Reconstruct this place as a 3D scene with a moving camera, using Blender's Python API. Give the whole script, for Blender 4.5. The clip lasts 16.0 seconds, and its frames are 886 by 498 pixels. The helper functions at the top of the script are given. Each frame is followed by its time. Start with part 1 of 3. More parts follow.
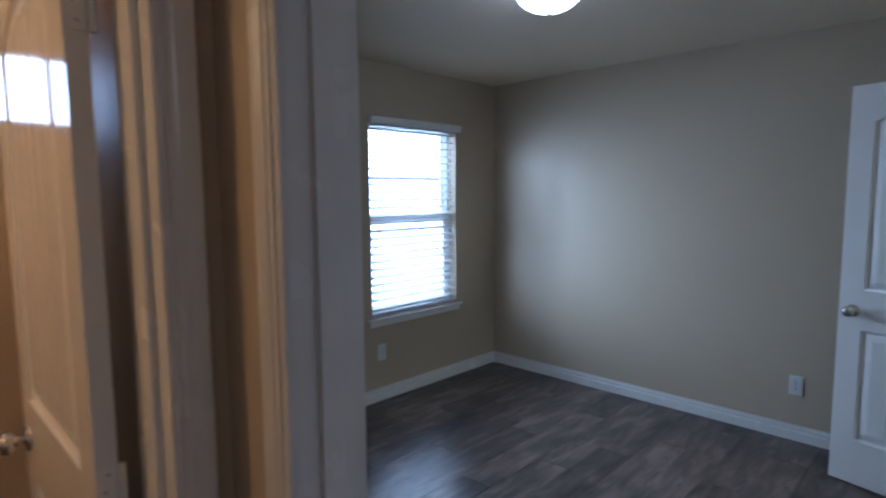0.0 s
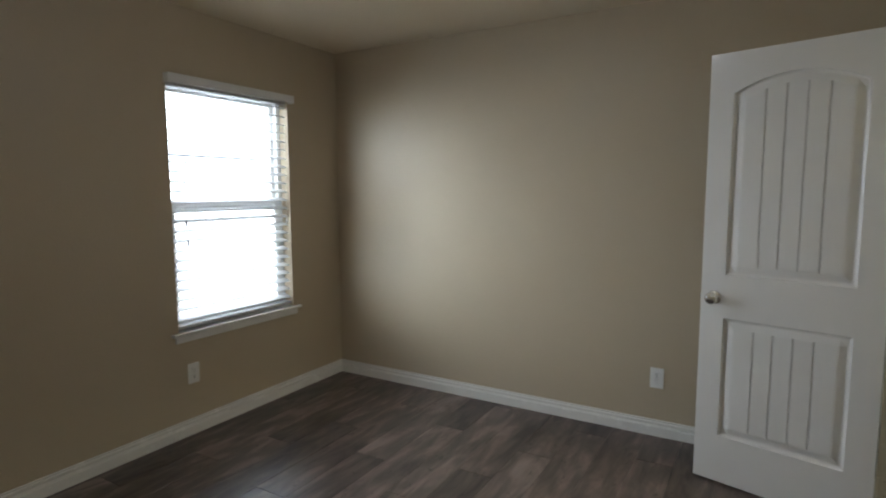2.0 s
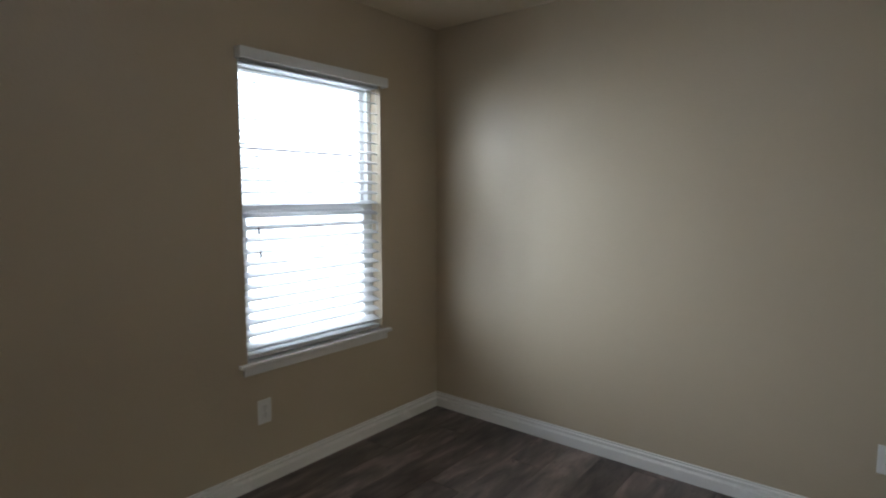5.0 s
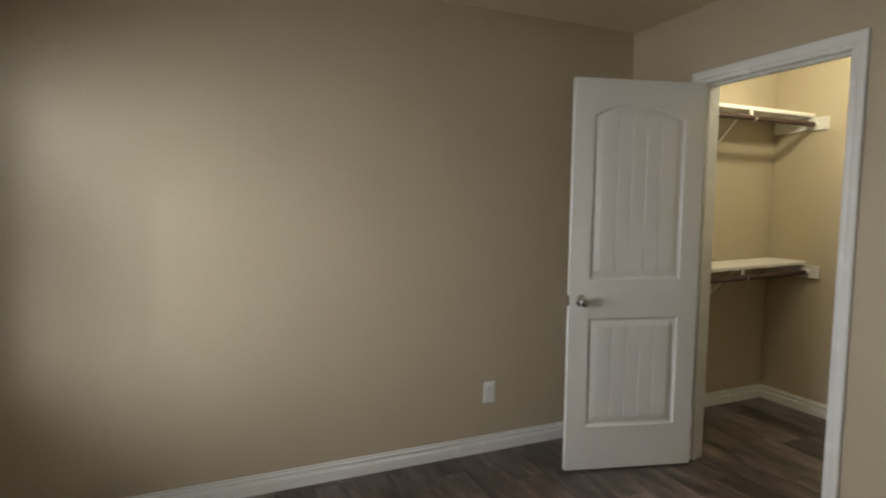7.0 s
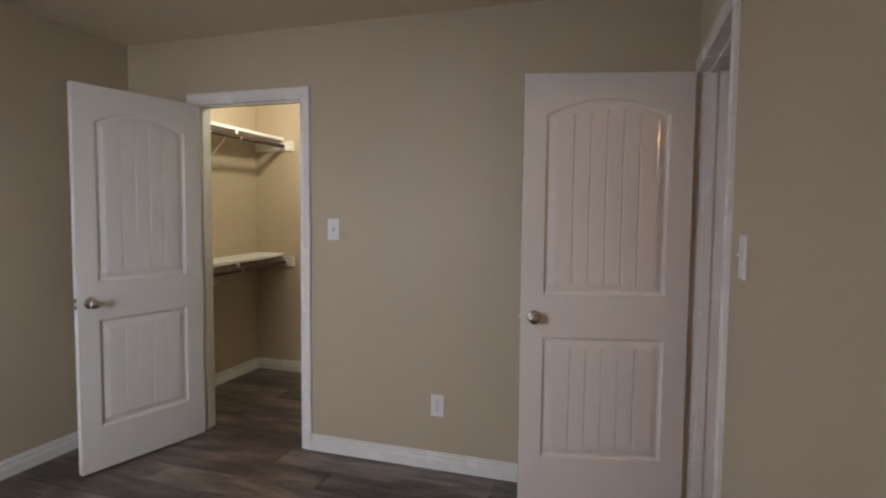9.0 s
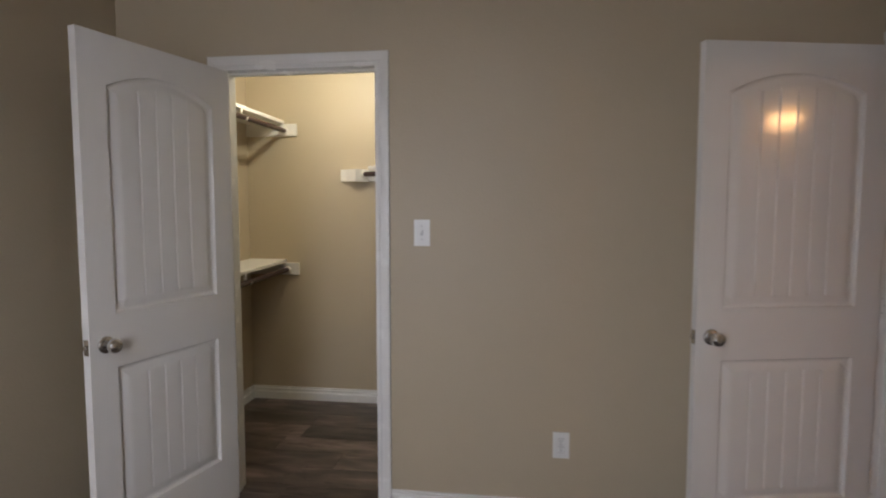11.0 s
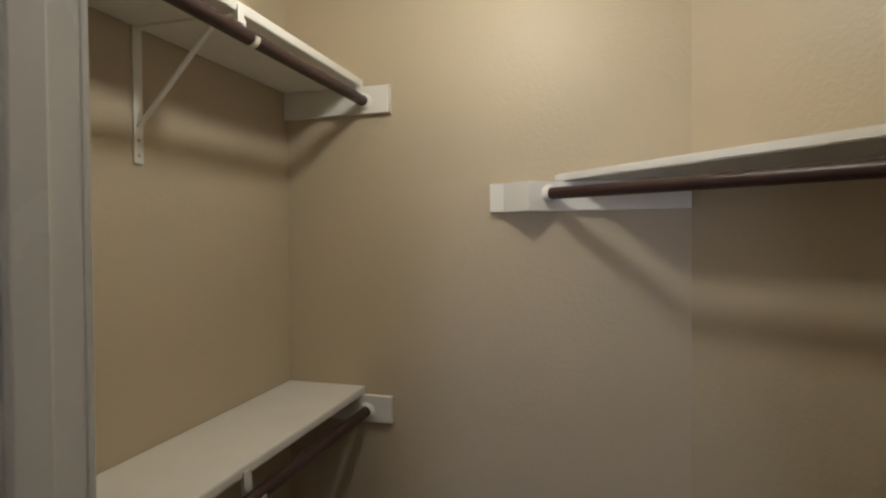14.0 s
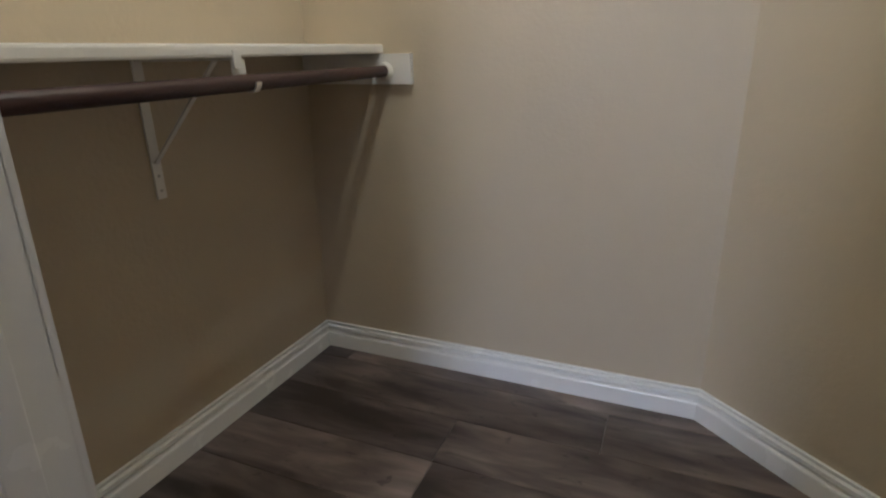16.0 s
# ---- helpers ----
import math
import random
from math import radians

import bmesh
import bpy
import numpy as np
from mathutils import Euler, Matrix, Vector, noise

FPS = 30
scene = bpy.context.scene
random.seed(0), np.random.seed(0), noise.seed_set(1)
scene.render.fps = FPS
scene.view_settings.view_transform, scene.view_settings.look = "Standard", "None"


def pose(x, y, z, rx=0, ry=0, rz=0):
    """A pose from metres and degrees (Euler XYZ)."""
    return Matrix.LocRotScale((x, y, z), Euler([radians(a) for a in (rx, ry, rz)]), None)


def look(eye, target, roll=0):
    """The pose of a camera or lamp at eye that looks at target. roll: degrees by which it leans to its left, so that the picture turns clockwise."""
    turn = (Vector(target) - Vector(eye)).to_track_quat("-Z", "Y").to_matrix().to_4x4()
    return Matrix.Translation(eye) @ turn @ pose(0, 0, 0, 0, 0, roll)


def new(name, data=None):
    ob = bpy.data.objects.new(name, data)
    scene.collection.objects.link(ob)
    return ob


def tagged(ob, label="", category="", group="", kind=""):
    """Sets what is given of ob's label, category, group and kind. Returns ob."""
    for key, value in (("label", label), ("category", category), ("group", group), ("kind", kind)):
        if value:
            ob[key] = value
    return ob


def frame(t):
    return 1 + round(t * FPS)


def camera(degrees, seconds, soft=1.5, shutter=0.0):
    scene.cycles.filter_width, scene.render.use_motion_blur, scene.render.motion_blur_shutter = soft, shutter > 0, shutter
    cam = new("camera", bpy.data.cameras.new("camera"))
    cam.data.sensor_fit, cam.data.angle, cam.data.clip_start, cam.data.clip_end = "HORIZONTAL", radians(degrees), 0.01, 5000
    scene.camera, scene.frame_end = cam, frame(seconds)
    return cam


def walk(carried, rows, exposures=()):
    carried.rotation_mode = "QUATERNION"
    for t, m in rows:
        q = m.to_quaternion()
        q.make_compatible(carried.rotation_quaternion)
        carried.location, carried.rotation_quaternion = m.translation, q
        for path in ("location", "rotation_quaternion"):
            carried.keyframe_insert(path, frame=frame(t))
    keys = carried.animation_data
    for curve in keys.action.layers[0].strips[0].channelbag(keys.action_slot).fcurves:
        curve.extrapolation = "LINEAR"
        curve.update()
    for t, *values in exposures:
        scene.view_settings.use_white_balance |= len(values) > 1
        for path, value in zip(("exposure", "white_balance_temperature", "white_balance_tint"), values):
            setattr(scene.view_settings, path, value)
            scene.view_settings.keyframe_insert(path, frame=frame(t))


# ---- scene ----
cam = camera(77.3, 16.0, soft=2.0, shutter=0.25)
PATH = [
    (0, (0.435, -0.052, 1.524), (-0.955, 1.371, 1.325), -0.4),
    (0.5, (0.326, 0.155, 1.443), (-0.735, 1.84, 1.258), -0.0),
    (1, (0.266, 0.387, 1.448), (-0.663, 2.146, 1.243), -0.2),
    (1.5, (0.213, 0.471, 1.431), (-0.706, 2.236, 1.231), -0.1),
    (2, (0.184, 0.498, 1.425), (-0.821, 2.214, 1.215), -0.2),
    (2.5, (0.15, 0.492, 1.435), (-1.084, 2.05, 1.208), -0.4),
    (3, (0.123, 0.489, 1.419), (-1.351, 1.822, 1.194), -0.4),
    (3.2, (0.127, 0.511, 1.414), (-1.425, 1.752, 1.191), -0.5),
    (5.5, (-0.7, 1.064, 1.409), (-1.589, 2.846, 1.223), 0.1),
    (6, (-1.111, 1.021, 1.419), (-1.384, 2.995, 1.243), 0.3),
    (6.5, (-1.502, 1.072, 1.363), (-1.154, 3.035, 1.209), 0.7),
    (7, (-1.8, 1.094, 1.396), (-1.002, 2.921, 1.239), 0.7),
    (7.5, (-2.091, 1.0, 1.398), (-0.871, 2.579, 1.266), 0.7),
    (8, (-2.115, 0.866, 1.391), (-0.558, 2.115, 1.265), 0.1),
    (8.5, (-2.157, 0.773, 1.382), (-0.372, 1.667, 1.258), -0.1),
    (8.6, (-2.172, 0.773, 1.39), (-0.349, 1.585, 1.26), -0.3),
    (8.7, (-2.182, 0.744, 1.391), (-0.333, 1.497, 1.262), -0.1),
    (10.8, (-1.943, 1.768, 1.4), (0.035, 2.018, 1.248), 0.0),
    (11, (-1.833, 1.902, 1.415), (0.143, 2.169, 1.268), 0.0),
    (11.5, (-1.455, 2.134, 1.409), (0.513, 2.454, 1.262), -0.5),
    (12, (-1.0, 2.325, 1.468), (0.961, 2.693, 1.323), -0.7),
    (12.5, (-0.581, 2.52, 1.464), (1.371, 2.934, 1.336), -0.5),
    (13, (-0.172, 2.625, 1.503), (1.772, 3.076, 1.373), -0.5),
    (13.5, (0.15, 2.733, 1.56), (2.083, 3.239, 1.465), -0.6),
    (14, (0.354, 2.806, 1.522), (2.269, 3.383, 1.488), -0.4),
    (14.5, (0.46, 2.792, 1.367), (2.363, 3.402, 1.298), -0.4),
    (15, (0.463, 2.76, 1.191), (2.344, 3.394, 0.945), -0.5),
    (15.5, (0.449, 2.732, 1.046), (2.275, 3.397, 0.573), -0.7),
    (16, (0.454, 2.739, 0.984), (2.206, 3.468, 0.355), -0.6),
]
EXPOSURES = [
    (0.0, -0.20, 4450, 17),
    (0.5, -0.06, 4650, 15),
    (1.0, -0.03, 5150, 15),
    (1.5, -0.03, 5550, 15),
    (3.0, 0.03, 5900, 16),
    (5.5, -0.20, 5550, 17),
    (6.0, -0.14, 5950, 14),
    (6.5, 0.00, 6300, 15),
    (7.5, -0.06, 6350, 21),
    (8.5, -0.03, 6050, 27),
    (11.0, -0.18, 6050, 26),
    (12.5, -0.62, 6150, 26),
    (13.5, -0.70, 5900, 27),
    (14.5, -0.56, 5500, 28),
    (15.0, -0.20, 5350, 25),
    (15.5, 0.04, 5200, 26),
    (16.0, 0.31, 5200, 27),
]
walk(cam, [(t, look(eye, target, roll)) for t, eye, target, roll in PATH], EXPOSURES)

# ---- plan, in metres ----
W, E, N, S, H = -2.69, 0.636, 3.803, 0.452, 2.45       # bedroom faces and ceiling
T = 0.114                                            # inner wall thickness
CX, CN = 2.014, 3.857                                 # closet east and north faces
AX, AY = 2.014, 2.590                                  # where the closet's slanted wall begins
UX, UY = -0.6756, -0.7373                              # its run, and its inward side
VX, VY = -0.7373, 0.6756
WY0, WY1, WZ0, WZ1 = 2.41, 3.30, 0.62, 2.06          # window opening
DX0, DX1, DH = -0.238, 0.610, 2.05                    # bedroom doorway in the south wall
KY0, KY1 = 2.543, 3.274                                # closet doorway in the east wall
BX, BY0, BY1 = -0.445, -0.475, 0.243                    # hall west face and its doorway

# ---- world, sun, lamps ----
world = bpy.data.worlds.new("sky")
scene.world = world
world.use_nodes = True
wn = world.node_tree.nodes
sky = wn.new("ShaderNodeTexSky")
sky.sky_type = "NISHITA"
sky.sun_disc = False
sky.sun_elevation, sky.sun_rotation = radians(56), radians(116.6)
world.node_tree.links.new(sky.outputs[0], wn["Background"].inputs[0])
wn["Background"].inputs[1].default_value = 0.15


def lamp(name, kind, power, colour, m, size=0.1, size_y=None):
    d = bpy.data.lights.new(name, kind)
    d.energy, d.color = power, colour
    if kind == "AREA":
        d.shape, d.size, d.size_y = "RECTANGLE", size, size_y or size
    elif kind == "POINT":
        d.shadow_soft_size = size
    elif kind == "SUN":
        d.angle = radians(size)
    ob = new(name, d)
    ob.matrix_world = m
    return ob


lamp("sun", "SUN", 5.0, (1, 0.95, 0.88), look((0, 0, 0), (-0.5, 0.25, -0.83)), 0.5)
# daylight in the window opening, above and below the top of the garden fence
WM = (WY0 + WY1) / 2
lamp("window_daylight", "AREA", 12.5, (0.925, 1.0, 0.955), look((W - 0.140, WM, 1.841), (0, WM, 1.841)), 0.875, 0.392)
lamp("window_daylight", "AREA", 23.5, (0.925, 1.0, 0.955), look((W - 0.140, WM, 1.135), (0, WM, 1.135)), 0.875, 0.992)
lamp("closet_bulb", "POINT", 19.5, (0.945, 0.96, 0.675), pose(1.34, 3.06, 2.33), 0.05)
for bx in (-1.13, -1.27):
    lamp("vanity_bulb_light", "POINT", 10, (1, 0.54, 0.17), pose(bx, -1.09, 2.10), 0.035)
lamp("bath_daylight", "AREA", 2.5, (0.9, 0.97, 1.0), look((-2.28, -0.05, 1.93), (0, -0.05, 1.93)), 0.30, 0.28)
# warm fill for the hall, added with no source in sight
lamp("hall_warm_fill", "POINT", 12, (1, 0.74, 0.50), pose(2.2, -1.6, 2.25), 0.08)


# ---- materials ----
def mat(name, colour, rough=0.5, metal=0.0, vary=0.0, scale=6.0, bump=0.0, bump_scale=200.0, gloss=0.5):
    m = bpy.data.materials.new(name)
    m.use_nodes = True
    nt = m.node_tree
    b = nt.nodes["Principled BSDF"]
    b.inputs["Base Color"].default_value = (*colour, 1)
    b.inputs["Roughness"].default_value = rough
    b.inputs["Metallic"].default_value = metal
    b.inputs["Specular IOR Level"].default_value = gloss
    co = nt.nodes.new("ShaderNodeTexCoord")
    if vary:
        n = nt.nodes.new("ShaderNodeTexNoise")
        n.inputs["Scale"].default_value, n.inputs["Detail"].default_value = scale, 6
        nt.links.new(co.outputs["Object"], n.inputs["Vector"])
        r = nt.nodes.new("ShaderNodeMapRange")
        r.inputs["To Min"].default_value, r.inputs["To Max"].default_value = 1 - vary, 1 + vary
        nt.links.new(n.outputs["Fac"], r.inputs["Value"])
        mx = nt.nodes.new("ShaderNodeVectorMath")
        mx.operation = "SCALE"
        mx.inputs[0].default_value = colour
        nt.links.new(r.outputs[0], mx.inputs["Scale"])
        nt.links.new(mx.outputs[0], b.inputs["Base Color"])
        r2 = nt.nodes.new("ShaderNodeMapRange")
        r2.inputs["To Min"].default_value, r2.inputs["To Max"].default_value = max(0.02, rough - 0.06), rough + 0.06
        nt.links.new(n.outputs["Fac"], r2.inputs["Value"])
        nt.links.new(r2.outputs[0], b.inputs["Roughness"])
    if bump:
        n2 = nt.nodes.new("ShaderNodeTexNoise")
        n2.inputs["Scale"].default_value, n2.inputs["Detail"].default_value = bump_scale, 3
        nt.links.new(co.outputs["Object"], n2.inputs["Vector"])
        bp = nt.nodes.new("ShaderNodeBump")
        bp.inputs["Strength"].default_value, bp.inputs["Distance"].default_value = bump, 0.002
        nt.links.new(n2.outputs["Fac"], bp.inputs["Height"])
        nt.links.new(bp.outputs[0], b.inputs["Normal"])
    return m


WALL = mat("beige_wall_paint", (0.535, 0.450, 0.322), 0.45, vary=0.05, scale=1.7, bump=0.55, bump_scale=75, gloss=0.36)
CEIL = mat("beige_ceiling_paint", (0.72, 0.615, 0.46), 0.75, vary=0.04, scale=2.0, bump=0.6, bump_scale=70)
TRIM = mat("white_trim_enamel", (0.83, 0.82, 0.79), 0.26, vary=0.03, scale=9, bump=0.05, bump_scale=60)
DOOR = mat("white_door_enamel", (0.80, 0.785, 0.75), 0.12, vary=0.02, scale=7, bump=0.05, bump_scale=70)
SHELF = mat("white_shelf_paint", (0.82, 0.80, 0.76), 0.45, vary=0.05, scale=11, bump=0.15, bump_scale=80)
PLASTIC = mat("white_plastic", (0.82, 0.82, 0.80), 0.35, vary=0.01, scale=20)
# white slats given a grey base colour, so they read shaded against the window
GREYED_WHITE = mat("greyed_white", (0.58, 0.58, 0.575), 0.45, vary=0.02, scale=15)
VINYL = mat("white_window_vinyl", (0.80, 0.81, 0.80), 0.4, vary=0.02, scale=9)
NICKEL = mat("satin_nickel", (0.62, 0.60, 0.57), 0.26, 1.0, vary=0.06, scale=40)
STEEL = mat("zinc_screw", (0.55, 0.54, 0.52), 0.4, 1.0)
ROD = mat("dark_brown_rod", (0.042, 0.018, 0.017), 0.42, vary=0.15, scale=14, bump=0.1, bump_scale=60)
DARK = mat("dark_slot", (0.02, 0.02, 0.02), 0.6)
BLACK = mat("black_enamel", (0.015, 0.015, 0.017), 0.15, vary=0.1, scale=5)
CORD = mat("white_cord", (0.75, 0.74, 0.70), 0.8)
TASSEL = mat("grey_tassel", (0.10, 0.10, 0.10), 0.5)
FENCE = mat("weathered_fence_wood", (0.60, 0.57, 0.56), 0.85, vary=0.15, scale=5, bump=0.3, bump_scale=60)
GROUND = mat("dry_lawn", (0.12, 0.12, 0.06), 0.9, vary=0.3, scale=2)

GLASS = bpy.data.materials.new("window_glass")
GLASS.use_nodes = True
_g = GLASS.node_tree
_b = _g.nodes["Principled BSDF"]
_b.inputs["Transmission Weight"].default_value, _b.inputs["Roughness"].default_value, _b.inputs["IOR"].default_value = 1.0, 0.0, 1.02


def glow(name, colour, strength):
    m = bpy.data.materials.new(name)
    m.use_nodes = True
    b = m.node_tree.nodes["Principled BSDF"]
    b.inputs["Base Color"].default_value = (0.8, 0.8, 0.78, 1)
    b.inputs["Roughness"].default_value = 0.35
    b.inputs["Emission Color"].default_value = (*colour, 1)
    b.inputs["Emission Strength"].default_value = strength
    return m


DOME = glow("lit_opal_glass", (0.98, 1.0, 0.96), 13.0)
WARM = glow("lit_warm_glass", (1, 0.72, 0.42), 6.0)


def plank_material():
    m = bpy.data.materials.new("grey_brown_vinyl_plank")
    m.use_nodes = True
    nt = m.node_tree
    N_, L = nt.nodes.new, nt.links.new
    b = nt.nodes["Principled BSDF"]
    co, oi, geo = N_("ShaderNodeTexCoord"), N_("ShaderNodeObjectInfo"), N_("ShaderNodeNewGeometry")
    rnd = N_("ShaderNodeMath")
    rnd.operation = "ADD"
    L(oi.outputs["Random"], rnd.inputs[0])
    L(geo.outputs["Random Per Island"], rnd.inputs[1])
    fr = N_("ShaderNodeMath")
    fr.operation = "FRACT"
    L(rnd.outputs[0], fr.inputs[0])
    off = N_("ShaderNodeVectorMath")
    off.operation = "SCALE"
    off.inputs[0].default_value = (37.0, 91.0, 13.0)
    L(fr.outputs[0], off.inputs["Scale"])
    add = N_("ShaderNodeVectorMath")
    L(co.outputs["Object"], add.inputs[0])
    L(off.outputs[0], add.inputs[1])

    def noise_at(sx, sy, detail, distort=0.0):
        mp = N_("ShaderNodeMapping")
        mp.inputs["Scale"].default_value = (sx, sy, 1)
        L(add.outputs[0], mp.inputs["Vector"])
        n = N_("ShaderNodeTexNoise")
        n.inputs["Scale"].default_value, n.inputs["Detail"].default_value, n.inputs["Distortion"].default_value = 1.0, detail, distort
        L(mp.outputs[0], n.inputs["Vector"])
        return n.outputs["Fac"]

    blotch = noise_at(6.5, 1.7, 5, 1.0)
    cloud = noise_at(15.0, 3.6, 4, 0.7)
    grain = noise_at(48.0, 1.6, 3, 0.6)
    fine = noise_at(230.0, 8.0, 3)
    knots = noise_at(36.0, 17.0, 4, 0.8)
    tone = N_("ShaderNodeValToRGB")
    tone.color_ramp.elements[0].position, tone.color_ramp.elements[0].color = 0.33, (0.034, 0.026, 0.024, 1)
    tone.color_ramp.elements[1].position, tone.color_ramp.elements[1].color = 0.74, (0.272, 0.212, 0.183, 1)
    mid = tone.color_ramp.elements.new(0.52)
    mid.color = (0.114, 0.087, 0.076, 1)

    def madd(a, k, c):
        m_ = N_("ShaderNodeMath")
        m_.operation = "MULTIPLY_ADD"
        L(a, m_.inputs[0])
        m_.inputs[1].default_value = k
        if isinstance(c, float):
            m_.inputs[2].default_value = c
        else:
            L(c, m_.inputs[2])
        return m_.outputs[0]

    v = madd(blotch, 0.66, -0.25)
    v = madd(cloud, 0.56, v)
    v = madd(grain, 0.10, v)
    v = madd(fine, 0.03, v)
    v = madd(fr.outputs[0], 0.13, v)
    L(v, tone.inputs[0])
    kn = N_("ShaderNodeMapRange")
    kn.inputs["From Min"].default_value, kn.inputs["From Max"].default_value = 0.62, 0.72
    kn.inputs["To Min"].default_value, kn.inputs["To Max"].default_value = 1.0, 0.52
    L(knots, kn.inputs["Value"])
    dk = N_("ShaderNodeVectorMath")
    dk.operation = "SCALE"
    L(tone.outputs[0], dk.inputs[0])
    L(kn.outputs[0], dk.inputs["Scale"])
    L(dk.outputs[0], b.inputs["Base Color"])
    ro = N_("ShaderNodeMapRange")
    ro.inputs["To Min"].default_value, ro.inputs["To Max"].default_value = 0.26, 0.34
    L(grain, ro.inputs["Value"])
    L(ro.outputs[0], b.inputs["Roughness"])
    bp = N_("ShaderNodeBump")
    bp.inputs["Strength"].default_value, bp.inputs["Distance"].default_value = 0.05, 0.001
    ad = N_("ShaderNodeMath")
    L(grain, ad.inputs[0])
    L(fine, ad.inputs[1])
    L(ad.outputs[0], bp.inputs["Height"])
    L(bp.outputs[0], b.inputs["Normal"])
    return m


PLANK = plank_material()
SUB = mat("dark_underlay", (0.02, 0.018, 0.016), 0.9)


# ---- mesh helpers ----
def mesh_of(name, bm, material, smooth=False):
    me = bpy.data.meshes.new(name)
    bmesh.ops.recalc_face_normals(bm, faces=bm.faces)
    bm.to_mesh(me)
    bm.free()
    me.materials.append(material)
    if smooth:
        for p in me.polygons:
            p.use_smooth = True
        me.set_sharp_from_angle(angle=radians(40))
    return me


def part(name, bm, material, parent=None, label="", smooth=False, at=None):
    me = bm if isinstance(bm, bpy.types.Mesh) else mesh_of(name, bm, material, smooth)
    ob = new(name, me)
    if parent:
        ob.parent = parent
    if at is not None:
        ob.matrix_basis = at
    if label:
        ob["label"] = label
    return ob


def thing(name, label, category, m=None, group="", kind=""):
    ob = new(name)
    ob.empty_display_size = 0.05
    if m is not None:
        ob.matrix_basis = m
    return tagged(ob, label, category, group, kind)


def box(x0, x1, y0, y1, z0, z1, bevel=0.0, bm=None, segs=2):
    b = bmesh.new()
    vs = bmesh.ops.create_cube(b, size=1.0)["verts"]
    for v in vs:
        v.co = Vector(((x0 + x1) / 2 + v.co.x * (x1 - x0), (y0 + y1) / 2 + v.co.y * (y1 - y0), (z0 + z1) / 2 + v.co.z * (z1 - z0)))
    if bevel:
        bmesh.ops.bevel(b, geom=b.edges[:], offset=bevel, segments=segs, profile=0.6, affect="EDGES")
    if bm is None:
        return b
    tmp = bpy.data.meshes.new("tmp")
    b.to_mesh(tmp)
    b.free()
    bm.from_mesh(tmp)
    bpy.data.meshes.remove(tmp)
    return bm


def prism(points, z0, z1):
    """An upright prism over a plan polygon."""
    b = bmesh.new()
    lo = [b.verts.new((x, y, z0)) for x, y in points]
    hi = [b.verts.new((x, y, z1)) for x, y in points]
    b.faces.new(lo[::-1])
    b.faces.new(hi)
    for i in range(len(points)):
        j = (i + 1) % len(points)
        b.faces.new((lo[i], lo[j], hi[j], hi[i]))
    return b


def lathe(profile, segs=24, axis="Z"):
    """A turned solid from (radius, height) pairs."""
    b = bmesh.new()
    rings = []
    for r, h in profile:
        rings.append([b.verts.new((r * math.cos(2 * math.pi * k / segs), r * math.sin(2 * math.pi * k / segs), h)) for k in range(segs)])
    for a, c in zip(rings, rings[1:]):
        for k in range(segs):
            b.faces.new((a[k], a[(k + 1) % segs], c[(k + 1) % segs], c[k]))
    b.faces.new(rings[0][::-1])
    b.faces.new(rings[-1])
    if axis == "Y":
        bmesh.ops.rotate(b, verts=b.verts, matrix=Matrix.Rotation(radians(90), 3, "X"))
    elif axis == "X":
        bmesh.ops.rotate(b, verts=b.verts, matrix=Matrix.Rotation(radians(90), 3, "Y"))
    return b


def tube(p0, p1, r, segs=16):
    a, c = Vector(p0), Vector(p1)
    d = c - a
    b = lathe([(r * 0.93, 0), (r, r * 0.07), (r, d.length - r * 0.07), (r * 0.93, d.length)], segs)
    q = d.to_track_quat("Z", "Y").to_matrix()
    bmesh.ops.rotate(b, verts=b.verts, matrix=q)
    bmesh.ops.translate(b, verts=b.verts, vec=a)
    return b


def bar(p0, p1, w, h, up=(0, 0, 1), bevel=0.0):
    """A straight bar of section w by h between two points."""
    a, c = Vector(p0), Vector(p1)
    d = c - a
    q = d.to_track_quat("Y", "Z").to_matrix()
    b = box(-w / 2, w / 2, 0, d.length, -h / 2, h / 2, bevel)
    bmesh.ops.rotate(b, verts=b.verts, matrix=q)
    bmesh.ops.translate(b, verts=b.verts, vec=a)
    return b


def moulding(profile, p0, p1, out, m0=0.0, m1=0.0):
    """A profile of (offset, height) run from p0 to p1; out is the way it stands off; m0, m1 trim each end by that share of the offset."""
    a, c, o = Vector((*p0, 0)), Vector((*p1, 0)), Vector((*out, 0))
    d = (c - a).normalized()
    b = bmesh.new()
    ends = [[b.verts.new(e + o * p + d * (p * m * s) + Vector((0, 0, z))) for p, z in profile] for e, m, s in ((a, m0, 1), (c, m1, -1))]
    n = len(profile)
    for i in range(n):
        j = (i + 1) % n
        b.faces.new((ends[0][i], ends[0][j], ends[1][j], ends[1][i]))
    b.faces.new(ends[0][::-1])
    b.faces.new(ends[1])
    return b


# ---- structure ----
def structure(name, bm, material, label, category, smooth=False):
    return tagged(part(name, bm, material, smooth=smooth), label, category, kind="structure")


def wall(name, boxes, label):
    bm = bmesh.new()
    for b in boxes:
        box(*b, bm=bm)
    return structure(name, bm, WALL, label, "wall")


